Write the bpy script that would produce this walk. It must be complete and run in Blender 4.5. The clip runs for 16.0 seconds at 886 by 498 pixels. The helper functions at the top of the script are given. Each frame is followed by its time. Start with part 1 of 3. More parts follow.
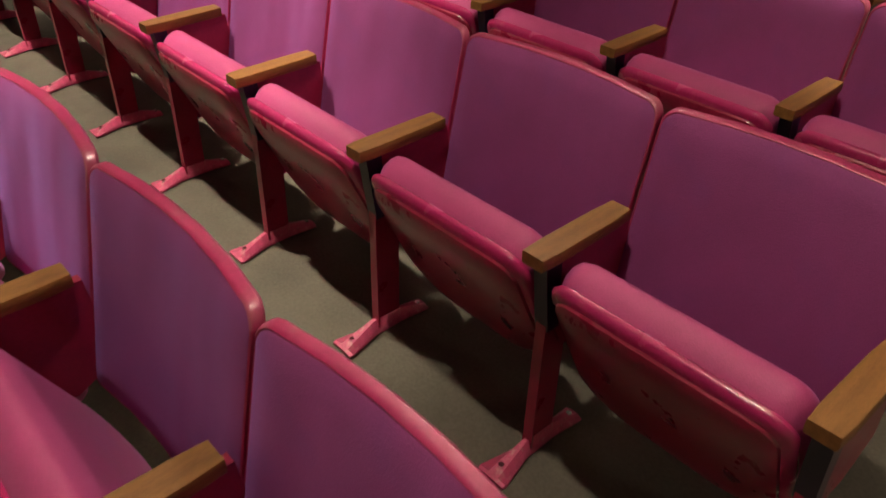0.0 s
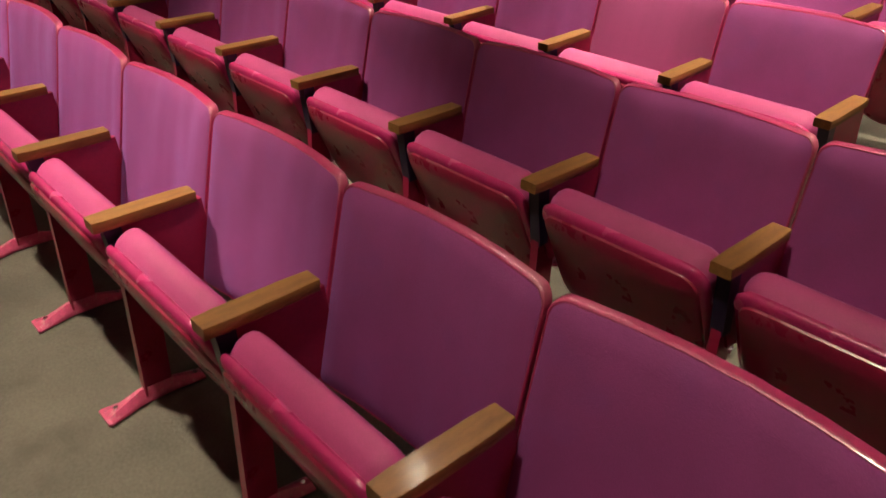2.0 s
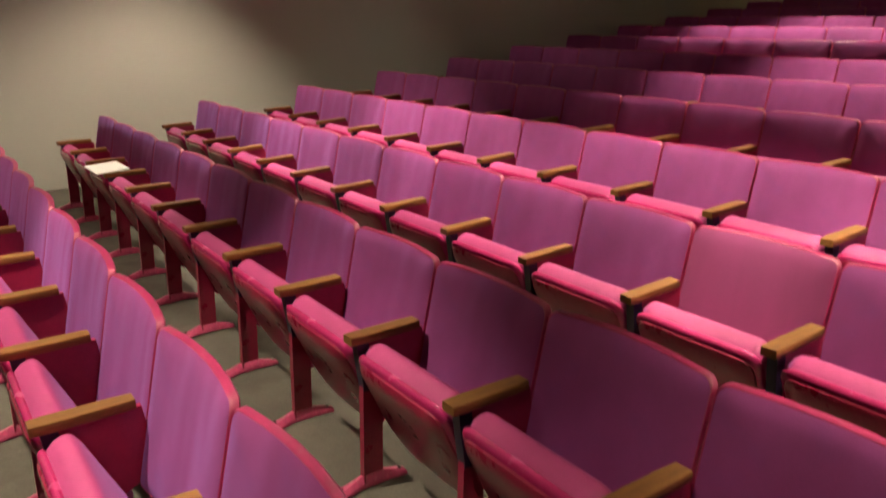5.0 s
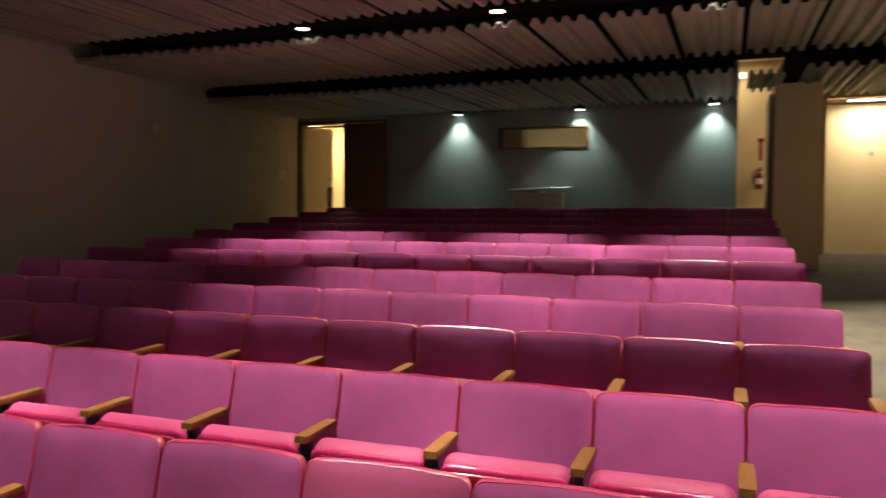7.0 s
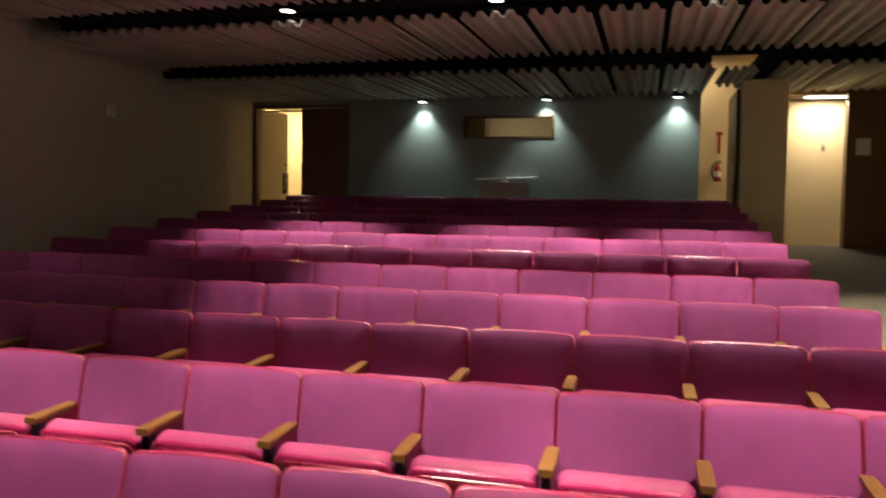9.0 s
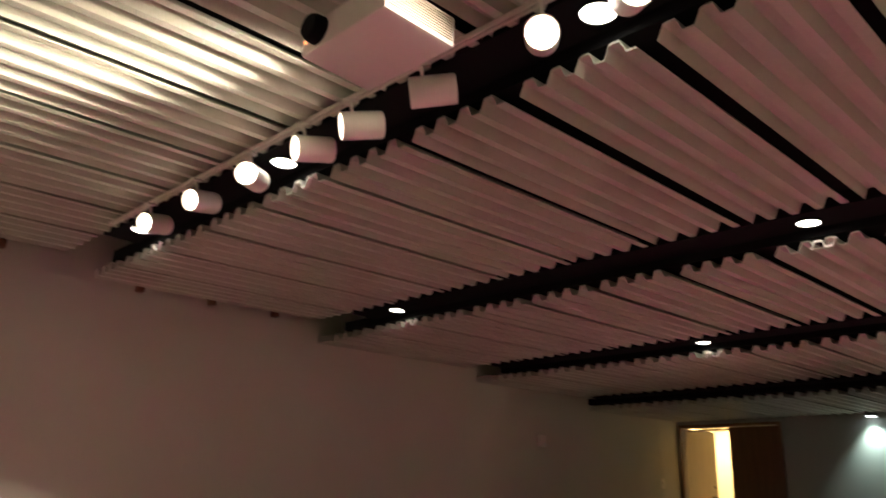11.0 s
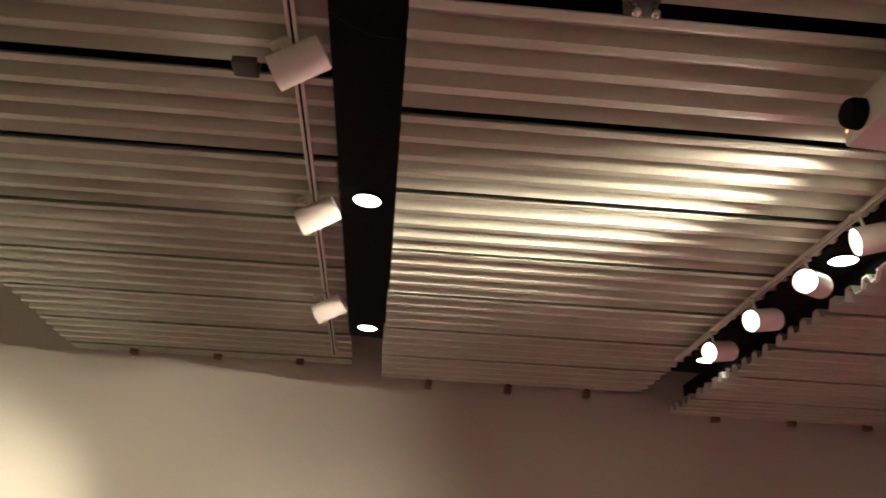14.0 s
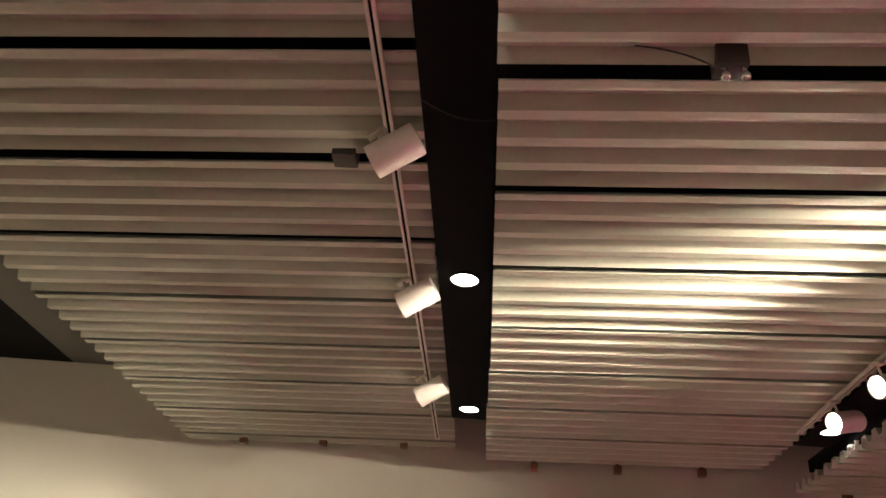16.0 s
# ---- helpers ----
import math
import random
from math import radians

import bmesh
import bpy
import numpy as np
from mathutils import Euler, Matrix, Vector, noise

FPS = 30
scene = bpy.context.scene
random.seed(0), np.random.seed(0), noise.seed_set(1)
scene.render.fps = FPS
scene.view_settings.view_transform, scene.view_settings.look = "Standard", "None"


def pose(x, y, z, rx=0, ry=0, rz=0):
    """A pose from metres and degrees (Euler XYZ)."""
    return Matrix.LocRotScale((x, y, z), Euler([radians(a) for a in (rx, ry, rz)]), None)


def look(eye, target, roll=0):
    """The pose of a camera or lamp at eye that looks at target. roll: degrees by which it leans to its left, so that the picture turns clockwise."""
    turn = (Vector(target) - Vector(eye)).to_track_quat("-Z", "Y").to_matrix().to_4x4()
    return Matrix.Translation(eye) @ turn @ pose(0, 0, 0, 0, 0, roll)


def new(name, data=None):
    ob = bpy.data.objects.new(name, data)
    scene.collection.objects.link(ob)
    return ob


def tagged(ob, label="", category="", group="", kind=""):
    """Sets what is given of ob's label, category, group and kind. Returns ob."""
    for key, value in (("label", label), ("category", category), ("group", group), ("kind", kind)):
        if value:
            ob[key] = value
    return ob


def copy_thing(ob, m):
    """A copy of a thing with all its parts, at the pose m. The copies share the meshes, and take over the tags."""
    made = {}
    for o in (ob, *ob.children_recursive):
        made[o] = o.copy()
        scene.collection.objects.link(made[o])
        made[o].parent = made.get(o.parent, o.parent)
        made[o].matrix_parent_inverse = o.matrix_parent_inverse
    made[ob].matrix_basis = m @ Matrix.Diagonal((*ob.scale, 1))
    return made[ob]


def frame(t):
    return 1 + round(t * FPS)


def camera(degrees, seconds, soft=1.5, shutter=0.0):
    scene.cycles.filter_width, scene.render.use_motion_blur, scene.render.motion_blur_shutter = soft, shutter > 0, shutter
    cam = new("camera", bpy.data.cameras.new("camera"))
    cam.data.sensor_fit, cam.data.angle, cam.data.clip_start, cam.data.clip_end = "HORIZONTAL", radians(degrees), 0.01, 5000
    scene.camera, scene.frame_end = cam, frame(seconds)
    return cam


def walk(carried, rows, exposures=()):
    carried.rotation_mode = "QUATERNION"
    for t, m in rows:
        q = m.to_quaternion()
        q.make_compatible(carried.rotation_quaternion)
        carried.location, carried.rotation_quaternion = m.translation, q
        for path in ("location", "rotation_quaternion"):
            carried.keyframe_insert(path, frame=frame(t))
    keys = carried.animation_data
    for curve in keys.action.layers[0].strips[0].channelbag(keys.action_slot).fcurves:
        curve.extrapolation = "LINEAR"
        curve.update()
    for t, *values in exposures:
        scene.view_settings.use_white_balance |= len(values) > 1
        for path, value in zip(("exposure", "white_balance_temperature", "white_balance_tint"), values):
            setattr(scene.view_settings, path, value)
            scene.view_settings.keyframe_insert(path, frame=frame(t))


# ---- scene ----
cam = camera(59.5, 16.0, shutter=0.5)
PATH = [
    (0, (0.968, -3.084, 1.461), (-0.246, -2.001, 0.298), -0.2),
    (0.5, (0.935, -2.996, 1.46), (-0.302, -1.886, 0.348), -0.2),
    (1, (1.005, -2.86, 1.448), (-0.249, -1.727, 0.379), -0.1),
    (1.5, (0.972, -2.754, 1.455), (-0.298, -1.611, 0.417), -0.1),
    (2, (0.865, -2.649, 1.482), (-0.421, -1.496, 0.474), -0.1),
    (2.5, (0.791, -2.565, 1.481), (-0.504, -1.401, 0.496), -0.1),
    (3, (0.763, -2.433, 1.508), (-0.538, -1.268, 0.534), -0.1),
    (3.2, (0.759, -2.358, 1.521), (-0.544, -1.191, 0.551), -0.1),
    (5.3, (0.576, -2.324, 1.619), (-1.011, -1.201, 1.151), 0.8),
    (5.5, (0.552, -2.305, 1.619), (-1.013, -1.115, 1.252), 0.9),
    (6, (0.453, -2.191, 1.627), (-0.924, -0.751, 1.446), 0.6),
    (6.5, (0.344, -2.106, 1.603), (-0.694, -0.399, 1.512), 0.6),
    (7, (0.136, -2.127, 1.594), (-0.558, -0.252, 1.53), 0.5),
    (7.5, (0.006, -2.126, 1.563), (-0.504, -0.194, 1.498), 0.4),
    (8, (-0.128, -2.031, 1.536), (-0.587, -0.086, 1.449), 0.4),
    (8.5, (-0.31, -2.049, 1.518), (-0.756, -0.103, 1.396), 0.5),
    (9, (-0.577, -2.183, 1.667), (-1.08, -0.249, 1.565), 1.0),
    (9.5, (-0.621, -2.263, 1.848), (-1.359, -0.407, 1.949), 1.0),
    (10, (-0.592, -2.245, 1.947), (-1.579, -0.543, 2.306), 1.2),
    (10.2, (-0.559, -2.235, 1.956), (-1.642, -0.613, 2.396), 1.4),
    (12.3, (-0.446, -2.286, 1.968), (-2.038, -1.375, 2.766), 3.8),
    (12.5, (-0.451, -2.295, 1.96), (-2.077, -1.466, 2.777), 3.9),
    (13, (-0.47, -2.307, 1.958), (-2.198, -1.744, 2.793), 4.1),
    (13.5, (-0.482, -2.347, 1.958), (-2.277, -2.058, 2.791), 4.4),
    (14, (-0.49, -2.375, 1.955), (-2.298, -2.275, 2.804), 4.5),
    (14.5, (-0.47, -2.379, 1.936), (-2.253, -2.388, 2.842), 4.8),
    (15, (-0.473, -2.378, 1.933), (-2.223, -2.452, 2.898), 5.1),
    (15.5, (-0.468, -2.392, 1.926), (-2.198, -2.51, 2.922), 5.3),
    (16, (-0.473, -2.394, 1.92), (-2.188, -2.55, 2.937), 5.5),
]
walk(cam, [(t, look(eye, target, roll)) for t, eye, target, roll in PATH], [(0, 0.35), (2, 0.32), (3, 0.15), (5.5, 0.22), (6.1, 0.18), (6.7, 0.0), (9, 0.0), (9.6, 0.45), (10.1, 0.8), (12.4, 0.7), (13.5, 0.62), (14.5, 0.75), (16, 0.95)])

# ---- light and exposure ----
WARM = (1.0, 0.85, 0.66)
COOL = (0.78, 1.0, 0.90)
DOWN_W, HEAD_W, CAN_W = 520.0, 300.0, 66.0
scene.view_settings.exposure = 0.0
world = bpy.data.worlds.new("night")
world.use_nodes = True
world.node_tree.nodes["Background"].inputs[0].default_value = (0.05, 0.045, 0.04, 1)
world.node_tree.nodes["Background"].inputs[1].default_value = 0.02
scene.world = world


def spot(name, at, target, watts, color, angle, blend, size=0.04):
    data = bpy.data.lights.new(name, "SPOT")
    data.energy, data.color, data.spot_size, data.spot_blend, data.shadow_soft_size = watts, color, radians(angle), blend, size
    ob = new(name, data)
    ob.matrix_world = look(at, target)
    return ob


def area(name, at, target, watts, color, sx, sy):
    data = bpy.data.lights.new(name, "AREA")
    data.shape, data.size, data.size_y, data.energy, data.color = "RECTANGLE", sx, sy, watts, color
    ob = new(name, data)
    ob.matrix_world = look(at, target)
    return ob


# ---- materials ----
def material(name, color, rough=0.6, metal=0.0, vary=0.15, scale=6.0, fine=60.0, bump=0.15, coat=0.0, per_thing=0.0, stretch=(1, 1, 1), sheen=0.0, stain=None, folds=0.0, specular=0.5, sheen_tint=(1, 1, 1)):
    m = bpy.data.materials.new(name)
    m.use_nodes = True
    nt = m.node_tree
    n, l = nt.nodes, nt.links
    b = n["Principled BSDF"]
    b.inputs["Metallic"].default_value = metal
    b.inputs["Coat Weight"].default_value = coat
    b.inputs["Coat Roughness"].default_value = 0.11
    b.inputs["Sheen Weight"].default_value = sheen
    b.inputs["Sheen Roughness"].default_value = 0.45
    b.inputs["Sheen Tint"].default_value = (*sheen_tint, 1)
    b.inputs["Specular IOR Level"].default_value = specular
    co = n.new("ShaderNodeTexCoord")
    mp = n.new("ShaderNodeMapping")
    mp.inputs["Scale"].default_value = stretch
    l.new(co.outputs["Object"], mp.inputs["Vector"])
    wide = n.new("ShaderNodeTexNoise")
    wide.inputs["Scale"].default_value, wide.inputs["Detail"].default_value = scale, 5
    grain = n.new("ShaderNodeTexNoise")
    grain.inputs["Scale"].default_value, grain.inputs["Detail"].default_value = fine, 3
    for t in (wide, grain):
        l.new(mp.outputs["Vector"], t.inputs["Vector"])
    mix = n.new("ShaderNodeMath")
    mix.operation = "MULTIPLY_ADD"
    mix.inputs[1].default_value = 0.65
    half = n.new("ShaderNodeMath")
    half.operation = "MULTIPLY"
    half.inputs[1].default_value = 0.35
    l.new(grain.outputs["Fac"], half.inputs[0])
    l.new(wide.outputs["Fac"], mix.inputs[0])
    l.new(half.outputs[0], mix.inputs[2])
    ramp = n.new("ShaderNodeValToRGB")
    ramp.color_ramp.elements[0].position, ramp.color_ramp.elements[1].position = 0.3, 0.7
    ramp.color_ramp.elements[0].color = (*[c * (1 - vary) for c in color], 1)
    ramp.color_ramp.elements[1].color = (*[min(1, c * (1 + vary)) for c in color], 1)
    l.new(mix.outputs[0], ramp.inputs["Fac"])
    out = ramp.outputs["Color"]
    if stain:
        spots = n.new("ShaderNodeTexNoise")
        spots.inputs["Scale"].default_value, spots.inputs["Detail"].default_value = stain[1], 8
        l.new(co.outputs["Object"], spots.inputs["Vector"])
        cut = n.new("ShaderNodeMapRange")
        cut.inputs["From Min"].default_value, cut.inputs["From Max"].default_value = 0.56, 0.72
        cut.inputs["To Max"].default_value = stain[2]
        l.new(spots.outputs["Fac"], cut.inputs["Value"])
        blend = n.new("ShaderNodeMixRGB")
        blend.inputs[2].default_value = (*stain[0], 1)
        l.new(cut.outputs["Result"], blend.inputs[0])
        l.new(out, blend.inputs[1])
        out = blend.outputs[0]
    if per_thing:
        info = n.new("ShaderNodeObjectInfo")
        span = n.new("ShaderNodeMapRange")
        span.inputs["To Min"].default_value, span.inputs["To Max"].default_value = 1 - per_thing, 1 + per_thing
        l.new(info.outputs["Random"], span.inputs["Value"])
        hsv = n.new("ShaderNodeHueSaturation")
        l.new(span.outputs["Result"], hsv.inputs["Value"])
        l.new(out, hsv.inputs["Color"])
        out = hsv.outputs["Color"]
    l.new(out, b.inputs["Base Color"])
    rr = n.new("ShaderNodeMapRange")
    rr.inputs["To Min"].default_value, rr.inputs["To Max"].default_value = max(0.03, rough - 0.1), min(1, rough + 0.1)
    l.new(wide.outputs["Fac"], rr.inputs["Value"])
    l.new(rr.outputs["Result"], b.inputs["Roughness"])
    if bump:
        bp = n.new("ShaderNodeBump")
        bp.inputs["Strength"].default_value, bp.inputs["Distance"].default_value = bump, 0.004
        l.new(mix.outputs[0], bp.inputs["Height"])
        l.new(bp.outputs["Normal"], b.inputs["Normal"])
        if folds:                                           # soft upright creases in stretched cloth, other ones on each seat
            who = n.new("ShaderNodeObjectInfo")
            move = n.new("ShaderNodeMapping")
            move.inputs["Scale"].default_value = (8, 3, 2.2)
            l.new(co.outputs["Object"], move.inputs["Vector"])
            crease = n.new("ShaderNodeTexNoise")
            crease.noise_dimensions = "4D"
            crease.inputs["Scale"].default_value, crease.inputs["Detail"].default_value = 1.0, 0.5
            stir = n.new("ShaderNodeMath")
            stir.operation = "MULTIPLY"
            stir.inputs[1].default_value = 40.0
            l.new(who.outputs["Random"], stir.inputs[0])
            l.new(stir.outputs[0], crease.inputs["W"])
            l.new(move.outputs["Vector"], crease.inputs["Vector"])
            soft_bump = n.new("ShaderNodeBump")
            soft_bump.inputs["Strength"].default_value, soft_bump.inputs["Distance"].default_value = folds, 0.03
            l.new(crease.outputs["Fac"], soft_bump.inputs["Height"])
            l.new(soft_bump.outputs["Normal"], bp.inputs["Normal"])
    return m


def glowing(name, color, strength):
    m = bpy.data.materials.new(name)
    m.use_nodes = True
    b = m.node_tree.nodes["Principled BSDF"]
    b.inputs["Base Color"].default_value = (*color, 1)
    b.inputs["Emission Color"].default_value = (*color, 1)
    b.inputs["Emission Strength"].default_value = strength
    return m


PURPLE = (0.293, 0.049, 0.205)
M_FABRIC = material("purple woven fabric", PURPLE, 0.78, vary=0.20, scale=5, fine=420, bump=0.55, per_thing=0.12, stretch=(1.15, 1, 0.9), sheen=0.30, sheen_tint=(0.45, 0.30, 1.0), folds=0.8, stain=((0.225, 0.052, 0.235), 5, 0.55))
M_FABRIC_RED = material("plum red woven fabric", (0.27, 0.038, 0.14), 0.78, vary=0.14, scale=5, fine=420, bump=0.3, stretch=(2.2, 1, 0.35), sheen=0.08)
M_SEATTOP = material("magenta seat fabric", (0.44, 0.050, 0.180), 0.62, vary=0.18, scale=7, fine=380, bump=0.4, per_thing=0.10, sheen=0.2, sheen_tint=(0.5, 0.35, 1.0), stain=((0.34, 0.055, 0.25), 6, 0.6))
M_VINYL = material("raspberry vinyl", (0.44, 0.024, 0.130), 0.25, vary=0.12, scale=9, fine=160, bump=0.12, coat=0.3, per_thing=0.08, stain=((0.56, 0.16, 0.20), 30, 0.15))
M_RIM = material("worn raspberry piping", (0.38, 0.026, 0.105), 0.30, vary=0.2, scale=14, fine=160, bump=0.12, coat=0.45, per_thing=0.1, stain=((0.62, 0.33, 0.34), 9, 0.28))
M_RED = material("dark red enamel", (0.29, 0.012, 0.05), 0.30, vary=0.18, scale=12, fine=120, bump=0.05, coat=0.2, per_thing=0.1)
M_FOOT = material("scuffed pink enamel", (0.52, 0.07, 0.16), 0.4, vary=0.25, scale=40, fine=200, bump=0.15, stain=((0.55, 0.32, 0.30), 60, 0.6))
M_NAVY = material("dark navy enamel", (0.018, 0.010, 0.034), 0.35, vary=0.2, scale=12, fine=120, bump=0.06)
M_OAK = material("varnished oak", (0.235, 0.106, 0.031), 0.52, specular=0.3, vary=0.28, scale=10, fine=70, bump=0.06, coat=0.04, stretch=(9, 1.2, 9), per_thing=0.12)
M_CHROME = material("chrome", (0.75, 0.75, 0.74), 0.2, 1.0, vary=0.05, bump=0.02)
# Pale colour puts lamplight on the sheet edges; no such strip hangs there.
M_LIT_EDGE = material("pale strip for lamplit sheet edge", (0.80, 0.79, 0.76), 0.45, 0.2, vary=0.06, scale=20, bump=0.03)
M_CARPET = material("grey green carpet", (0.100, 0.090, 0.068), 0.95, vary=0.32, scale=4.5, fine=110, bump=0.8, stain=((0.070, 0.061, 0.045), 6, 0.75))
M_WALL = material("warm grey painted plaster", (0.58, 0.565, 0.49), 0.75, vary=0.04, scale=1.2, fine=190, bump=0.10)
M_TEAL = material("blue grey painted plaster", (0.285, 0.300, 0.285), 0.7, vary=0.05, scale=1.5, fine=190, bump=0.10)
M_CREAM = material("cream painted plaster", (0.74, 0.60, 0.36), 0.7, vary=0.04, scale=1.5, fine=160, bump=0.08)
M_DECK = material("tan painted corrugated steel", (0.435, 0.445, 0.37), 0.55, vary=0.09, scale=1.6, fine=50, bump=0.05, stain=((0.31, 0.275, 0.225), 1.7, 0.45))
M_BLACK = material("matt black paint", (0.006, 0.006, 0.007), 0.9, specular=0.12, vary=0.25, scale=6, fine=80, bump=0.1)
M_BOX = material("dark grey cast metal", (0.035, 0.03, 0.027), 0.55, vary=0.15, scale=10, bump=0.05)
M_SOFFIT = material("charcoal painted soffit", (0.10, 0.095, 0.085), 0.8, vary=0.1, scale=2, bump=0.1)
M_WOOD = material("dark stained wood", (0.150, 0.070, 0.027), 0.45, vary=0.3, scale=3, fine=40, bump=0.1, stretch=(6, 6, 0.5))
M_BROWN = material("tan wood veneer", (0.55, 0.37, 0.175), 0.5, vary=0.12, scale=2.5, fine=40, bump=0.05, stretch=(6, 6, 0.5))
M_DOOR = material("pale painted door", (0.60, 0.55, 0.45), 0.5, vary=0.08, scale=3, fine=40, bump=0.05, stretch=(6, 6, 0.5))
M_WHITE = material("white enamel", (0.78, 0.74, 0.68), 0.35, vary=0.03, bump=0.02)
M_TRACK = material("off-white track metal", (0.62, 0.57, 0.52), 0.4, vary=0.05, bump=0.02)
M_PROJ = material("projector housing plastic", (0.66, 0.62, 0.58), 0.45, vary=0.03, fine=200, bump=0.04)
M_GRILLE = material("cream vent grille", (0.72, 0.66, 0.54), 0.5, vary=0.05, bump=0.05)
M_STEEL = material("brushed steel", (0.55, 0.54, 0.52), 0.35, 0.9, vary=0.08, scale=20, stretch=(1, 1, 0.2))
M_EXTRED = material("red extinguisher paint", (0.26, 0.022, 0.018), 0.3, vary=0.1, coat=0.3)
M_PAPER = material("white paper", (0.78, 0.77, 0.74), 0.8, vary=0.03, scale=8, bump=0.05)
M_GREYBOX = material("light grey laminate", (0.62, 0.62, 0.61), 0.5, vary=0.05, bump=0.03)
E_DISC = glowing("frosted lamp glass", (1.0, 0.93, 0.78), 10.0)
E_HEAD = glowing("lit spotlight lens", (1.0, 0.86, 0.66), 9.0)
E_CAN = glowing("cool lamp glass", (0.85, 1.0, 0.97), 5.0)
E_TUBE = glowing("fluorescent diffuser", (0.96, 0.97, 1.0), 7.0)
E_EXIT = glowing("small wall lamp glass", (1.0, 0.9, 0.7), 5.0)
M_GLASS = bpy.data.materials.new("window glass")
M_GLASS.use_nodes = True
_b = M_GLASS.node_tree.nodes["Principled BSDF"]
_b.inputs["Base Color"].default_value = (0.9, 0.95, 0.93, 1)
_b.inputs["Roughness"].default_value = 0.03
_b.inputs["Transmission Weight"].default_value = 1.0


# ---- mesh helpers ----
def mesh_of(name, bm, mat, smooth=True):
    bmesh.ops.recalc_face_normals(bm, faces=bm.faces[:])
    me = bpy.data.meshes.new(name)
    bm.to_mesh(me)
    bm.free()
    me.materials.append(mat)
    if smooth:
        for p in me.polygons:
            p.use_smooth = True
        me.set_sharp_from_angle(angle=radians(38))
    return me


def part(name, bm, mat, parent, label=""):
    ob = new(name, mesh_of(name, bm, mat))
    ob.parent = parent
    return tagged(ob, label)


def whole(name, bm, mat, label, category, kind="", group=""):
    return tagged(new(name, mesh_of(name, bm, mat)), label, category, group, kind)


def empty(name, m, label, category, group=""):
    ob = new(name)
    ob.matrix_world = m
    return tagged(ob, label, category, group)


def box(bm, x0, x1, y0, y1, z0, z1, bevel=0.0):
    r = bmesh.ops.create_cube(bm, size=1.0, matrix=Matrix.Translation(((x0 + x1) / 2, (y0 + y1) / 2, (z0 + z1) / 2)) @ Matrix.Diagonal((x1 - x0, y1 - y0, z1 - z0, 1)))
    if bevel:
        edges = {e for v in r["verts"] for e in v.link_edges}
        bmesh.ops.bevel(bm, geom=list(edges), offset=bevel, segments=2, profile=0.6, affect="EDGES")
    return bm


def boxed(*a, bevel=0.0):
    return box(bmesh.new(), *a, bevel=bevel)


def tube(bm, a, b, r0, r1=None, seg=20, caps=True):
    a, b = Vector(a), Vector(b)
    r1 = r0 if r1 is None else r1
    m = Matrix.Translation((a + b) / 2) @ (b - a).to_track_quat("Z", "Y").to_matrix().to_4x4()
    bmesh.ops.create_cone(bm, cap_ends=caps, segments=seg, radius1=r0, radius2=r1, depth=(b - a).length, matrix=m)
    return bm


def prism(bm, poly, x0, x1):
    """A plate with the outline poly of (y, z), from x0 to x1."""
    a = [bm.verts.new((x0, y, z)) for y, z in poly]
    b = [bm.verts.new((x1, y, z)) for y, z in poly]
    bm.faces.new(a), bm.faces.new(b[::-1])
    for i in range(len(poly)):
        j = (i + 1) % len(poly)
        bm.faces.new((a[i], b[i], b[j], a[j]))
    return bm


def loft(bm, rings, start=True, end=True):
    vs = [[bm.verts.new(p) for p in r] for r in rings]
    k = len(rings[0])
    for a, b in zip(vs, vs[1:]):
        for i in range(k):
            bm.faces.new((a[i], a[(i + 1) % k], b[(i + 1) % k], b[i]))
    if start:
        bm.faces.new(vs[0][::-1])
    if end:
        bm.faces.new(vs[-1])
    return bm


def rounded(w, h, rt, rb, n=6, side=5):
    """A rounded outline (x, z): width w, height h from z = 0, corner radii at the top and the bottom."""
    pts = []
    for cx, cz, r, a0 in ((w / 2 - rt, h - rt, rt, 0), (-w / 2 + rt, h - rt, rt, 90), (-w / 2 + rb, rb, rb, 180), (w / 2 - rb, rb, rb, 270)):
        arc = [(cx + r * math.cos(radians(a0 + 90 * i / n)), cz + r * math.sin(radians(a0 + 90 * i / n))) for i in range(n + 1)]
        if pts:
            x, z = pts[-1]
            pts += [(x + (arc[0][0] - x) * i / side, z + (arc[0][1] - z) * i / side) for i in range(1, side)]
        pts += arc
    x, z = pts[-1]
    pts += [(x + (pts[0][0] - x) * i / side, z + (pts[0][1] - z) * i / side) for i in range(1, side)]
    return pts


def shrink(pts, w, h, d):
    return [(x * (1 - 2 * d / w), h / 2 + (z - h / 2) * (1 - 2 * d / h)) for x, z in pts]


# ---- the plan ----
RAKE, FLOOR0 = 0.1017, 0.108        # the floor rises towards the back from the fourth row on
ROW, SEAT = 0.90, 0.55
X_LEFT, X_RIGHT, Y_BACK, Y_FRONT = -7.47, 3.25, 10.62, -10.0
FLAT = -0.452                         # the floor is level in front of this


def floor_z(y):
    return FLOOR0 + RAKE * min(max(y, FLAT), Y_BACK)


def roof_z(y):
    return 3.70 - 0.024 * y


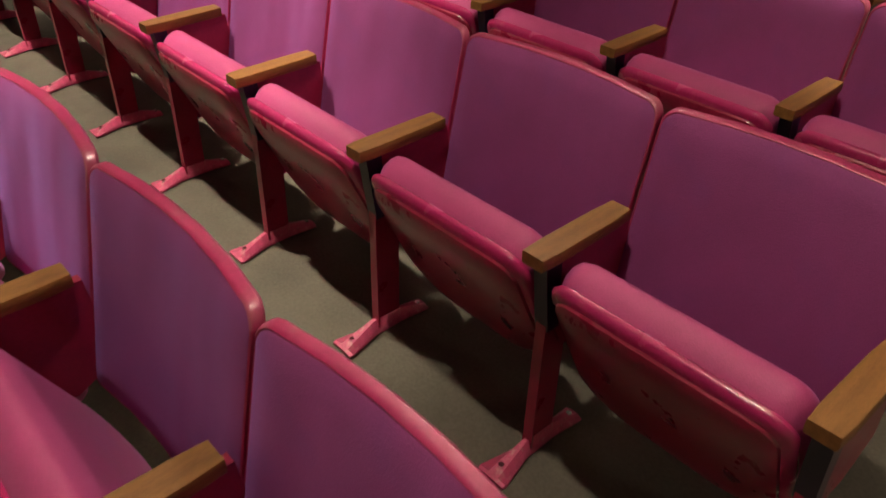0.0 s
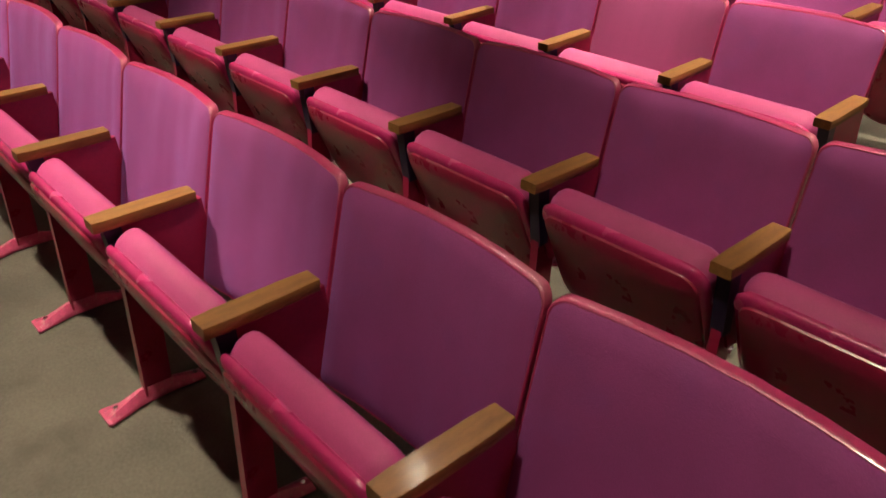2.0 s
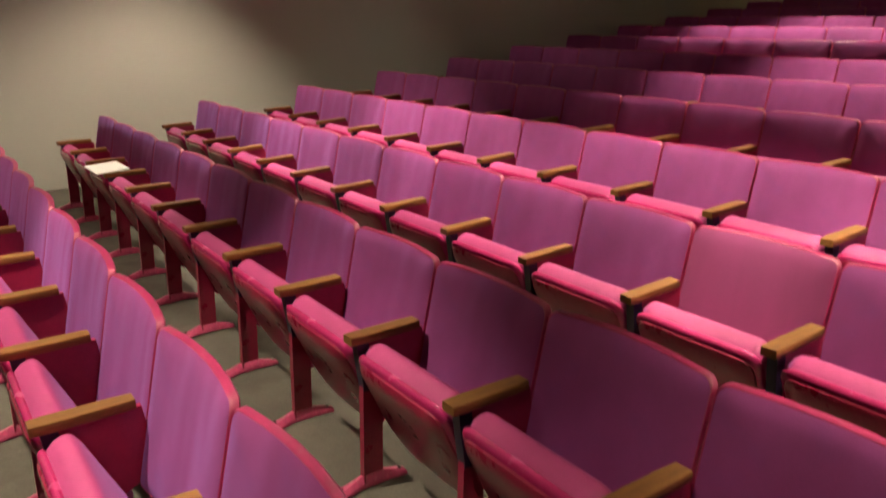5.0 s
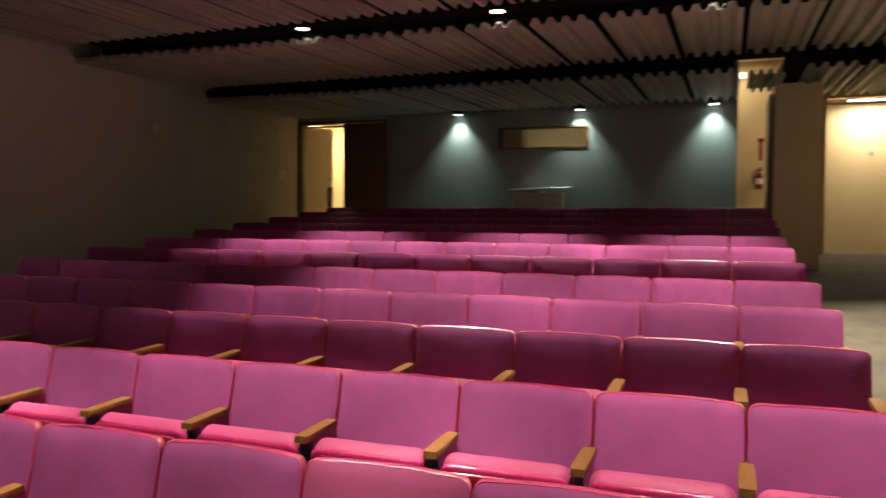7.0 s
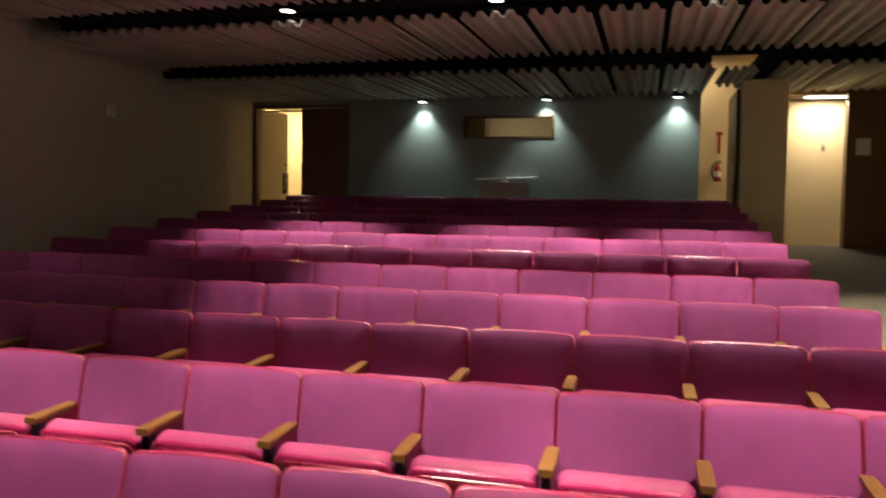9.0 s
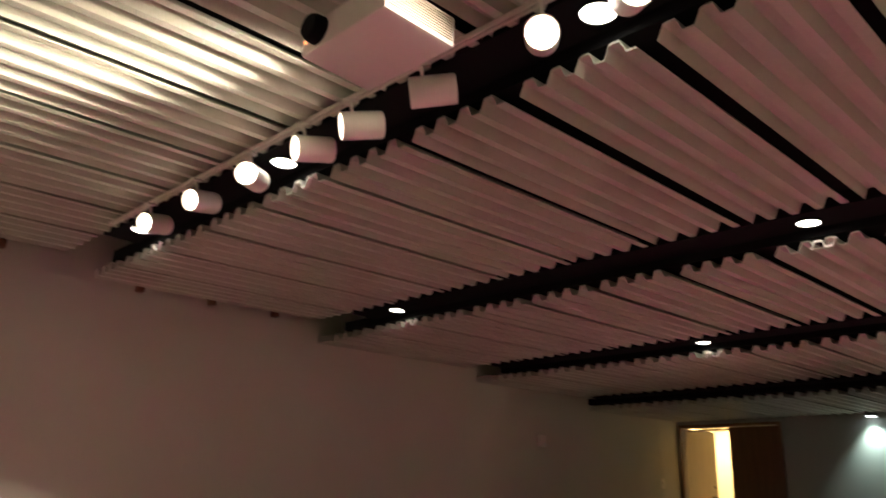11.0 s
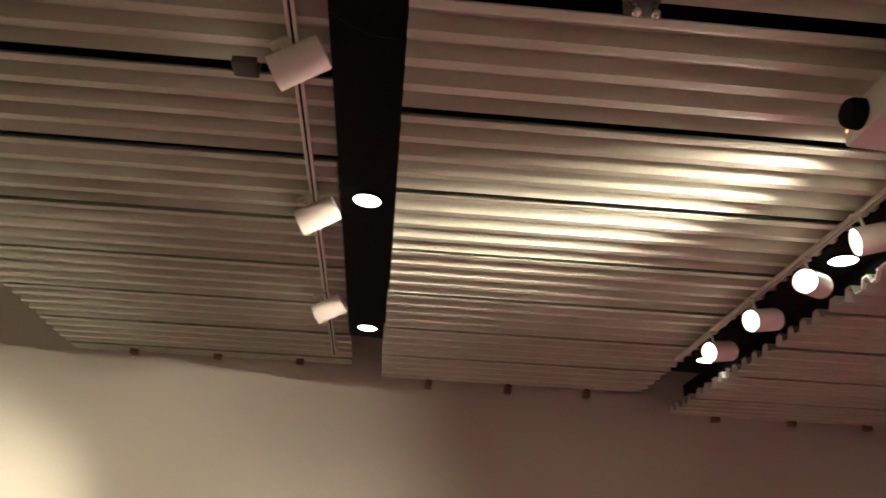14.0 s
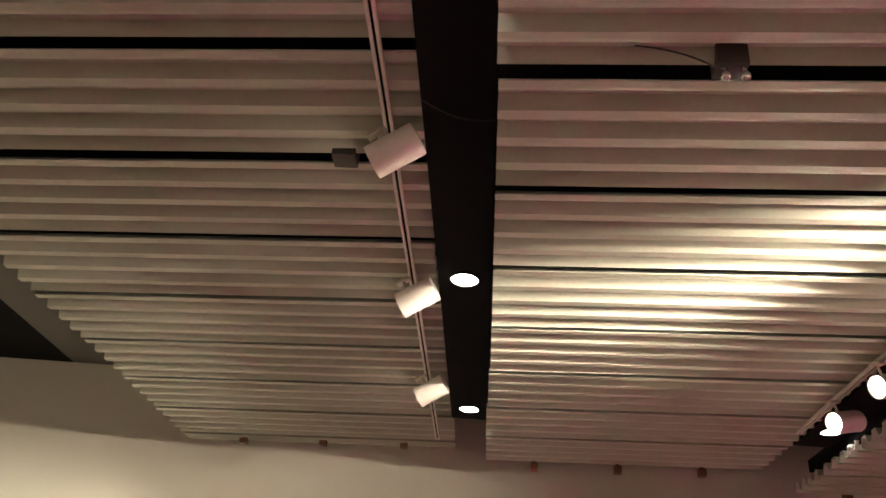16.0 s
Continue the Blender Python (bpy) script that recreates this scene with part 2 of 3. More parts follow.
# ---- setting ----
bm = bmesh.new()
ys = (Y_FRONT - 0.3, FLAT, Y_BACK, 14.0)
top = [[bm.verts.new((x, y, floor_z(y))) for x in (-9.0, 4.6)] for y in ys]
low = [[bm.verts.new((x, y, floor_z(y) - 0.2)) for x in (-9.0, 4.6)] for y in ys]
for i in range(3):
    bm.faces.new((top[i][0], top[i][1], top[i + 1][1], top[i + 1][0]))
    bm.faces.new((low[i][0], low[i + 1][0], low[i + 1][1], low[i][1]))
    for s in (0, 1):
        bm.faces.new((top[i][s], top[i + 1][s], low[i + 1][s], low[i][s]))
bm.faces.new((top[0][0], low[0][0], low[0][1], top[0][1]))
bm.faces.new((top[3][0], low[3][0], low[3][1], top[3][1]))
whole("floor", bm, M_CARPET, "worn grey-green carpet on a floor that rises towards the back", "floor", "structure")

Z_FRONT, Z_TOP = floor_z(FLAT) - 0.1, 4.56


def wall_x(y):
    """The left wall stands slightly splayed: the hall widens towards the back."""
    return -7.30 - 0.0179 * y


bm = bmesh.new()
foot = [(wall_x(Y_FRONT), Y_FRONT), (wall_x(Y_BACK), Y_BACK), (X_LEFT - 0.25, Y_BACK), (X_LEFT - 0.25, Y_FRONT)]
loft(bm, [[(x, y, z) for x, y in foot] for z in (Z_FRONT, Z_TOP)])
whole("wall_left", bm, M_WALL, "plain warm grey plaster side wall lit by ceiling lamps", "wall", "structure")
whole("wall_right", boxed(X_RIGHT, X_RIGHT + 0.15, Y_FRONT, 14.0, Z_FRONT, Z_TOP), M_WALL, "plain warm grey plaster side wall beside the aisle", "wall", "structure")
whole("wall_front", boxed(X_LEFT - 0.15, X_RIGHT + 0.15, Y_FRONT - 0.15, Y_FRONT, Z_FRONT, Z_TOP), M_WALL, "plain plaster wall behind the stage", "wall", "structure")

# back wall, with the left door's opening, the booth window's opening and its end at the right-hand way out
DOOR_X0, DOOR_X1, DOOR_TOP = -7.475, -5.66, 3.47
WIN = (-3.585, -2.065, 2.87, 3.235)
YB0, YB1 = Y_BACK, Y_BACK + 0.15
bm = bmesh.new()
box(bm, X_LEFT - 0.15, DOOR_X0, YB0, YB1, 1.0, Z_TOP)
box(bm, DOOR_X0, DOOR_X1, YB0, YB1, DOOR_TOP, Z_TOP)
box(bm, DOOR_X1, WIN[0], YB0, YB1, 1.0, Z_TOP)
box(bm, WIN[0], WIN[1], YB0, YB1, 1.0, WIN[2])
box(bm, WIN[0], WIN[1], YB0, YB1, WIN[3], Z_TOP)
box(bm, WIN[1], 0.21, YB0, YB1, 1.0, Z_TOP)
whole("wall_back", bm, M_TEAL, "blue-grey plaster back wall washed by three lamps", "wall", "structure")
# pier and doorway at the right
whole("wall_pier", boxed(0.67, 1.24, 9.12, YB1, 0.9, 3.50), M_CREAM, "cream painted pier between two ways out", "wall", "structure")
bm = boxed(1.24, 1.44, YB0, YB1, 1.0, Z_TOP)
box(bm, 1.44, 2.30, YB0, YB1, 3.50, Z_TOP)
whole("wall_back_right", bm, M_BROWN, "tan wood-clad wall round the bright doorway", "wall", "structure")
whole("wall_panelled", boxed(2.30, X_RIGHT, YB0 - 0.04, YB1, 1.0, Z_TOP), M_WOOD, "dark stained wood panelling beside the doorway", "wall", "structure")
# rooms behind the back wall
YC = 13.2
bm = boxed(-8.2, 4.4, YC, YC + 0.15, 1.0, Z_TOP)
box(bm, -8.35, -8.2, YB1, YC, 1.0, Z_TOP)
box(bm, -5.0, -4.88, YB1, YC, 1.0, Z_TOP)
box(bm, -0.88, X_RIGHT + 0.15, 11.6, 11.75, 1.0, Z_TOP)
box(bm, -1.0, -0.88, YB1, YC, 1.0, Z_TOP)
box(bm, X_RIGHT + 0.15, X_RIGHT + 0.3, YB1, YC, 1.0, Z_TOP)
box(bm, -8.35, X_LEFT - 0.15, YB0 + 0.004, YB1, 1.0, Z_TOP)
whole("wall_lobby", bm, M_CREAM, "cream plaster walls of the lit rooms behind", "wall", "structure")
whole("ceiling_lobby", boxed(-8.35, 4.4, YB1, YC + 0.15, 4.3, 4.4), M_WHITE, "white ceiling of the lit rooms behind", "ceiling", "structure")

# corrugated ceiling panels between black bands
BANDS = [(-2.725, -2.447), (-0.235, 0.03), (2.30, 2.60), (4.93, 5.19), (7.56, 7.82)]
EDGES = [-5.04] + [y for b in BANDS for y in b] + [10.6]
RIBS = 4
STRIPS = [(-2.993, 0.640), (-2.341, 0.640), (-2.407, 0.660), (-2.40, 0.665), (-1.08, 0.660), (-1.08, 0.660)]   # a gap and the sheets' pitch
SHEET_END = [-7.02, -6.90, -6.90, -7.30, -7.36, -7.42]      # where the sheets stop short of the left wall
GAP = 0.052
SAW = 0.035                                                  # each field of sheets rises towards the back, then steps down at the band


def sheet_z(k, y):
    mid = (EDGES[2 * k] + EDGES[2 * k + 1]) / 2
    return roof_z(mid) + SAW * (y - mid)


verts, faces = [], []


def corrugated(k, x0, y0, y1, width):
    n = RIBS * 12
    base = len(verts)
    for i in range(n + 1):
        u = i / n
        s = math.sin(2 * math.pi * RIBS * u - 0.6)
        h = 0.030 * max(-1.0, min(1.0, 2.0 * s))
        for y in (y0, y1):
            z = sheet_z(k, y) + 0.030 + h
            verts.append((x0 + width * u, y, z))
            verts.append((x0 + width * u, y, z + 0.007))
    for i in range(n):
        a, b = base + 4 * i, base + 4 * i + 4
        faces.extend([(a, b, b + 2, a + 2), (a + 1, a + 3, b + 3, b + 1), (a, a + 1, b + 1, b), (a + 2, b + 2, b + 3, a + 3)])
    e = base + 4 * n
    faces.extend([(base, base + 2, base + 3, base + 1), (e, e + 1, e + 3, e + 2)])


for k, (off, pitch) in enumerate(STRIPS):
    y0, y1 = EDGES[2 * k], EDGES[2 * k + 1]
    for j in range(-12, 12):
        wide = GAP * random.choice((0.75, 1.0, 1.0, 1.3)) * (1.4 if j == 0 else 1.0)
        x0, width = off + wide / 2 + pitch * j, pitch - wide
        if x0 < SHEET_END[k]:                               # cut off along the left wall
            x0, width = SHEET_END[k], x0 + width - SHEET_END[k]
        if width > 0.12 and x0 + width < X_RIGHT - 0.02:
            if k == 5 and 0.1 < x0 + width / 2 < 0.75:
                corrugated(k, 0.31, y0 + 0.25, 9.75, 0.42)  # a short sheet by the way out
            else:
                corrugated(k, x0, y0 + random.uniform(-0.012, 0.012), y1 + random.uniform(-0.012, 0.012), width)
me = bpy.data.meshes.new("ceiling")
me.from_pydata(verts, [], faces)
me.materials.append(M_DECK)
for p in me.polygons:
    p.use_smooth = True
me.set_sharp_from_angle(angle=radians(40))
tagged(new("ceiling", me), "tan corrugated steel ceiling sheets with dark gaps", "ceiling", "", "structure")
bm = bmesh.new()


def slab(k, x0, x1, y0, y1):
    """Black lining over the field k of sheets."""
    prism(bm, [(y0, sheet_z(k, y0) + 0.082), (y1, sheet_z(k, y1) + 0.082), (y1, sheet_z(k, y1) + 0.175), (y0, sheet_z(k, y0) + 0.175)], x0, x1)


BLACK_END = [-6.60, -6.45, -6.60, -6.85, -6.95]
for k in range(5):
    slab(k, BLACK_END[k], X_RIGHT, EDGES[2 * k] + 0.01, EDGES[2 * k + 1])
slab(5, X_LEFT, 0.15, EDGES[10], 10.62)
slab(5, 0.70, X_RIGHT, EDGES[10], 10.62)
BAND_END = [-6.20, -6.13, -6.37, -6.9, -7.2]
for b, (y0, y1) in enumerate(BANDS):                        # the black bands between the fields, with upstands closing the steps
    z = roof_z((y0 + y1) / 2) + 0.065
    box(bm, BAND_END[b], X_RIGHT, y0 + 0.002, y1 - 0.002, z, z + 0.25)
whole("ceiling_void", bm, M_BLACK, "matt black slab above the ceiling sheets", "ceiling", "structure")
whole("ceiling_soffit", boxed(X_LEFT, X_RIGHT, -6.40, -5.04, 4.45, 4.55), M_SOFFIT, "charcoal soffit above the front of the hall", "ceiling", "structure")
whole("ceiling_stage", boxed(X_LEFT, X_RIGHT, Y_FRONT, -6.40, 4.45, 4.55), M_BLACK, "black ceiling above the stage", "ceiling", "structure")
whole("ceiling_roof", boxed(X_LEFT - 0.15, X_RIGHT + 0.15, -5.04, YB1, 4.45, 4.55), M_BLACK, "black roof slab over the hall", "ceiling", "structure")


# ---- lamps ----
def downlight_parts():
    e = empty("downlight", Matrix(), "round recessed downlight with glowing glass in the black ceiling band", "downlight", "ceiling downlights")
    bm = bmesh.new()
    ring = lambda r, z: [(r * math.cos(2 * math.pi * i / 28), r * math.sin(2 * math.pi * i / 28), z) for i in range(28)]
    loft(bm, [ring(0.068, 0.012), ring(0.071, -0.003), ring(0.075, -0.004), ring(0.077, 0.0), ring(0.077, 0.012)], False, False)
    part("trim_ring", bm, M_BLACK, e)
    bm = bmesh.new()
    loft(bm, [ring(0.070, 0.002), ring(0.04, 0.0), ring(0.01, -0.001)], False, True)
    part("lamp_glass", bm, E_DISC, e, "glowing frosted glass")
    return e


# place along the band, the band, how bright each lamp burns and its beam
# (0.1, 0) and (2.4, 0) are unseen too, added for brighter front seats.
# Lamps at x = 2.1 are unseen, added to light the right aisle.
DOWN = [(-5.95, 0, 0.35, 60), (-3.97, 0, 0.5, 58), (-1.95, 0, 1.15, 60), (0.1, 0, 0.36, 62), (2.4, 0, 0.4, 60), (-5.76, 1, 0.80, 86), (-3.97, 1, 1.25, 51), (-1.875, 1, 1.35, 54), (0.1, 1, 1.35, 54), (2.1, 1, 0.9, 56),
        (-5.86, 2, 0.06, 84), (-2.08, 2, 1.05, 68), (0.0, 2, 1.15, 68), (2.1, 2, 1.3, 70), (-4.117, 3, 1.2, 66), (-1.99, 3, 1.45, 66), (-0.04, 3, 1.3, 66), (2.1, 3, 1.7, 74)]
first = downlight_parts()
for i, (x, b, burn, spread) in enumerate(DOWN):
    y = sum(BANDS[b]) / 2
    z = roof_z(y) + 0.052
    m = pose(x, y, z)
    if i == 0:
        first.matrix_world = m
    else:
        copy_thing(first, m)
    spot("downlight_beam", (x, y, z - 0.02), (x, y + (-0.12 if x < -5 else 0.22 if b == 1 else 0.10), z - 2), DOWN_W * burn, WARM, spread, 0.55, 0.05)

cans = None
for x in (-4.277, -2.19, -0.134):
    y, z = Y_BACK - 0.13, roof_z(Y_BACK) + 0.02
    if cans is None:
        cans = empty("wall_washer", pose(x, y, z), "small round ceiling lamp washing the back wall", "downlight", "back wall lamps")
        bm = tube(bmesh.new(), (0, 0, 0), (0, 0, 0.10), 0.085, 0.085, 24, False)
        part("housing", bm, M_SOFFIT, cans)
        part("lamp_glass", tube(bmesh.new(), (0, 0, 0.004), (0, 0, 0.012), 0.078, 0.078, 24), E_CAN, cans, "glowing cool white glass")
    else:
        copy_thing(cans, pose(x, y, z))
    spot("washer_beam", (x, y, z - 0.01), (x, y + 0.16, z - 1), CAN_W, COOL, 92, 0.85, 0.06)


def head_parts(group):
    """A cylinder spotlight on a stem; it points along -y, its stem reaches up to z = 0."""
    e = empty("track_spotlight", Matrix(), "off-white cylinder spotlight on a ceiling track", "spotlight", group)
    ring = lambda r, y: [(r * math.cos(2 * math.pi * i / 32), y + 0.05, -0.135 + r * math.sin(2 * math.pi * i / 32)) for i in range(32)]
    bm = loft(bmesh.new(), [ring(0.060, -0.082), ring(0.060, -0.10), ring(0.066, -0.102), ring(0.066, 0.085), ring(0.062, 0.095), ring(0.03, 0.098)], False, True)
    part("housing", bm, M_WHITE, e)
    bm = loft(bmesh.new(), [ring(0.0595, -0.080), ring(0.03, -0.074), ring(0.008, -0.073)], False, True)
    part("lens", bm, E_HEAD, e, "glowing lamp face")
    bm = tube(bmesh.new(), (0, 0.01, -0.075), (0, 0.01, -0.012), 0.008)
    box(bm, -0.018, 0.018, -0.03, 0.05, -0.018, 0.0, bevel=0.004)
    part("stem", bm, M_TRACK, e)
    return e


def track(x0, x1, y, z):
    e = empty("lighting_track", pose(0, y, z), "slim off-white ceiling lighting track", "track", "lighting tracks")
    bm = boxed(x0, x1, -0.018, -0.006, -0.022, 0.0, bevel=0.002)
    box(bm, x0, x1, 0.006, 0.018, -0.022, 0.0, bevel=0.002)
    part("rail", bm, M_TRACK, e)
    part("channel", boxed(x0 + 0.004, x1 - 0.004, -0.006, 0.006, -0.012, 0.0), M_BLACK, e, "dark slot of the track")
    part("end_cap", boxed(x0 - 0.012, x0, -0.02, 0.02, -0.024, 0.002, bevel=0.002), M_TRACK, e)
    return e


TRACK_Y, TRACK0_Y = -0.305, -2.855
TRACK_Z = sheet_z(1, TRACK_Y) - 0.002
track(-5.80, 2.6, TRACK_Y, TRACK_Z)
TRACK0_Z = sheet_z(0, TRACK0_Y) - 0.002
track(-6.70, 2.6, TRACK0_Y, TRACK0_Z)
# place along the track, turn towards the left wall, dip, and power
# The last head, at -1.15, is unseen, added to light ceiling and left wall.
HEADS = [(-5.156, -20, 14, 0.4), (-4.549, -16, 14, 0.4), (-3.968, -38, 10, 0.4), (-3.463, 16, 12, 1.0), (-3.09, 30, 12, 0.6), (-2.62, 45, 9, 0.7), (-1.985, -38, 26, 0.6), (-1.60, -42, 26, 0.6), (-1.15, 57, 24, 0.9)]
base_head = head_parts("ceiling spotlights")


def hang_head(x, y, z, turn, dip, burn, first=False):
    m = pose(x, y, z, 0, 0, -turn) @ pose(0, 0, -0.135) @ pose(0, 0, 0, dip) @ pose(0, 0, 0.135)
    if first:
        base_head.matrix_world = m
    else:
        copy_thing(base_head, m)
    spot("head_beam", m @ Vector((0, -0.035, -0.135)), m @ Vector((0, -1.0, -0.135)), HEAD_W * burn, WARM, 60, 0.9, 0.05)


for i, (x, turn, dip, burn) in enumerate(HEADS):
    hang_head(x, TRACK_Y, TRACK_Z - 0.02, turn, dip, burn, i == 0)
for x, turn in ((-2.77, 16), (-3.96, 16), (-5.29, 18), (-1.2, 10), (0.3, 0)):
    hang_head(x, TRACK0_Y, TRACK0_Z - 0.02, turn, 26, 3.2)

area("vestibule_light", (2.12, 11.25, 3.50), (2.12, 11.30, 1), 27, (1.0, 0.86, 0.62), 0.4, 0.3)
area("lobby_light", (-7.65, 12.3, 3.8), (-7.65, 12.3, 1), 75, (1.0, 0.82, 0.52), 0.8, 0.8)
area("booth_light", (-3.0, 12.2, 3.8), (-3.0, 12.2, 1), 7, (1.0, 0.82, 0.60), 0.6, 0.6)
area("passage_light", (0.2, 11.1, 4.2), (0.3, 11.3, 1), 8, (1.0, 0.80, 0.55), 0.3, 0.2)


# ---- theatre seats ----
BW, BH, BZ = 0.544, 0.457, 0.291     # back: width, height, height of its lower edge
SW, SL = 0.485, 0.42                # tipped seat: width, length


def back_at(x, z, d):
    u = 2 * x / BW
    zz = BZ + z + 0.005 * (1 - u * u) * z / BH
    return (x, -0.235 * (BH - z) + 0.027 * (1 - u * u) + d, zz)


def seat_at(x, l, t):
    return (x, -0.205 - 0.407 * l + 0.914 * t, 0.122 + 0.914 * l + 0.407 * t)


def ring_of(shape, w, h, at, inset, depth):
    return [at(x, z, depth) for x, z in shrink(shape, w, h, inset)]


def chair(fabric, both_ends, rise):
    def sheared(bm):
        """Follow the rise of the floor."""
        for v in bm.verts:
            v.co.z += rise * v.co.y * (1.0 - 0.65 * min(1.0, max(0.0, v.co.z / 0.4)))
        return bm

    e = empty("theatre_seat", Matrix(), "purple upholstered theatre seat with tipped-up cushion and oak armrest", "theatre seat", "rows of theatre seats")
    o = rounded(BW, BH, 0.030, 0.02)
    R = lambda i, d: ring_of(o, BW, BH, back_at, i, d)
    bm = loft(bmesh.new(), [R(0.008, -0.010), R(0.0065, -0.016), R(0.0035, -0.0175), R(0.001, -0.015), R(0.0, -0.010), R(0.0, 0.003), R(0.004, 0.008), R(0.05, 0.009), R(0.12, 0.009), R(0.20, 0.009)], False, True)
    part("back_shell", sheared(bm), M_RIM, e, "raspberry vinyl rim and rear")
    bm = loft(bmesh.new(), [R(0.0045, -0.008), R(0.0050, -0.0160), R(0.010, -0.0195), R(0.05, -0.026), R(0.11, -0.029), R(0.16, -0.030), R(0.21, -0.030)], False, True)
    part("back_cushion", sheared(bm), fabric, e, "woven fabric back cushion")
    o2 = rounded(SW, SL, 0.05, 0.15, 8)
    S = lambda i, t: ring_of(o2, SW, SL, seat_at, i, t)
    bm = loft(bmesh.new(), [S(0.016, 0.010), S(0.005, 0.014), S(-0.001, 0.020), S(-0.003, 0.027), S(-0.001, 0.034), S(0.006, 0.038)], False, False)
    part("seat_piping", sheared(bm), M_VINYL, e, "glossy raspberry vinyl piping")
    bm = loft(bmesh.new(), [S(0.008, 0.034), S(0.004, 0.042), S(-0.002, 0.062), S(-0.002, 0.084), S(0.002, 0.098), S(0.010, 0.106), S(0.024, 0.110), S(0.06, 0.112), S(0.10, 0.113), S(0.16, 0.113), S(0.19, 0.113)], False, True)
    part("seat_cushion", sheared(bm), M_SEATTOP, e, "magenta fabric seat cushion")
    bm = loft(bmesh.new(), [S(0.016, 0.012), S(0.018, 0.004), S(0.03, -0.004), S(0.07, -0.010), S(0.13, -0.013), S(0.19, -0.013)], False, True)
    part("seat_pan", sheared(bm), M_RED, e, "dark red glossy seat underside")
    for side in ((1, -1) if both_ends else (1,)):
        x = side * SEAT / 2
        bm = loft(bmesh.new(), [[(x + px * s, y, z) for px, y in ((-0.026, -0.365), (0.026, -0.365), (0.029, -0.32), (0.028, -0.16), (0.024, -0.105), (-0.024, -0.105), (-0.028, -0.16), (-0.029, -0.32))] for s, z in ((0.9, 0.534), (1.0, 0.538), (1.0, 0.558), (0.95, 0.562))])
        part("armrest", sheared(bm), M_OAK, e, "varnished oak armrest")
        bm = prism(bmesh.new(), [(-0.325, 0.533), (-0.088, 0.533), (-0.070, 0.33), (-0.16, 0.285), (-0.27, 0.30), (-0.315, 0.40)], x - 0.011, x + 0.011)
        part("side_panel", sheared(bm), M_RED, e, "dark red steel side panel")
        bm = prism(bmesh.new(), [(-0.342, 0.533), (-0.298, 0.533), (-0.290, 0.36), (-0.322, 0.36)], x - 0.017, x + 0.017)
        part("front_post", sheared(bm), M_NAVY, e, "dark navy post under the armrest")
        bm = prism(bmesh.new(), [(-0.316, 0.42), (-0.242, 0.42), (-0.258, 0.012), (-0.330, 0.012)], x - 0.004, x + 0.004)
        prism(bm, [(-0.322, 0.42), (-0.316, 0.42), (-0.330, 0.012), (-0.336, 0.012)], x - 0.013, x + 0.013)
        part("leg", sheared(bm), M_RED, e)
        bm = bmesh.new()
        rows = [[(x + sx, y, z) for sx, z in ((-wd, 0.0), (wd, 0.0), (wd, t), (0.35 * wd, tt), (-0.35 * wd, tt), (-wd, t))] for y, wd, t, tt in ((-0.450, 0.036, 0.005, 0.006), (-0.440, 0.040, 0.005, 0.008), (-0.345, 0.015, 0.012, 0.042), (-0.255, 0.014, 0.012, 0.040), (-0.17, 0.024, 0.006, 0.012))]
        foot = part("foot_plate", sheared(loft(bm, rows)), M_FOOT, e, "scuffed pink bolted floor plate")
        for yb in (-0.415, -0.19):
            part("bolt", sheared(tube(bmesh.new(), (x, yb, 0.006), (x, yb, 0.022), 0.009, 0.007, 8)), M_CHROME, foot)
    for x in (-0.25, 0.25):
        part("hinge", sheared(tube(bmesh.new(), (x - 0.012, -0.178, 0.225), (x + 0.012, -0.178, 0.225), 0.016, 0.016, 12)), M_CHROME, e, "steel tip-up hinge")
    return e


plain, ending, odd = chair(M_FABRIC, False, RAKE), chair(M_FABRIC, True, RAKE), chair(M_FABRIC_RED, False, RAKE)
level, level_ending = chair(M_FABRIC, False, 0.0), chair(M_FABRIC, True, 0.0)
used = set()


def seat_here(kind, m):
    if kind not in used:
        used.add(kind)
        kind.matrix_world = m
        return kind
    return copy_thing(kind, m)


RIGHT_ENDS = {0: 0.792, 1: 0.776, 2: 0.771, 3: 0.0, 4: 0.755, 5: 0.745, 6: 0.74, 7: 0.715, 8: 0.70, 9: 0.68, 10: 0.68}
FRONT_ROWS = {0: -2.745, 1: -1.838, 2: -0.920}
for r in range(0, 15):
    y = FRONT_ROWS.get(r, ROW * (r - 3))
    end = RIGHT_ENDS.get(r, 0.66)
    count = 12 if r == 3 else 13
    for k in range(count):
        m = pose(end - SEAT * (k + 0.5), y, floor_z(y) + (0.006 if r < 3 else 0.0))
        if r < 3:
            kind = level_ending if k == count - 1 else level
        else:
            kind = ending if k == count - 1 else odd if (r, k) == (3, 1) else plain
        ob = seat_here(kind, m)
        if kind is odd:
            ob["label"] = "plum red theatre seat with tipped-up cushion and oak armrest"
        elif r >= 11:
            ob["label"] = "purple theatre seat in an unlit row near the back wall"


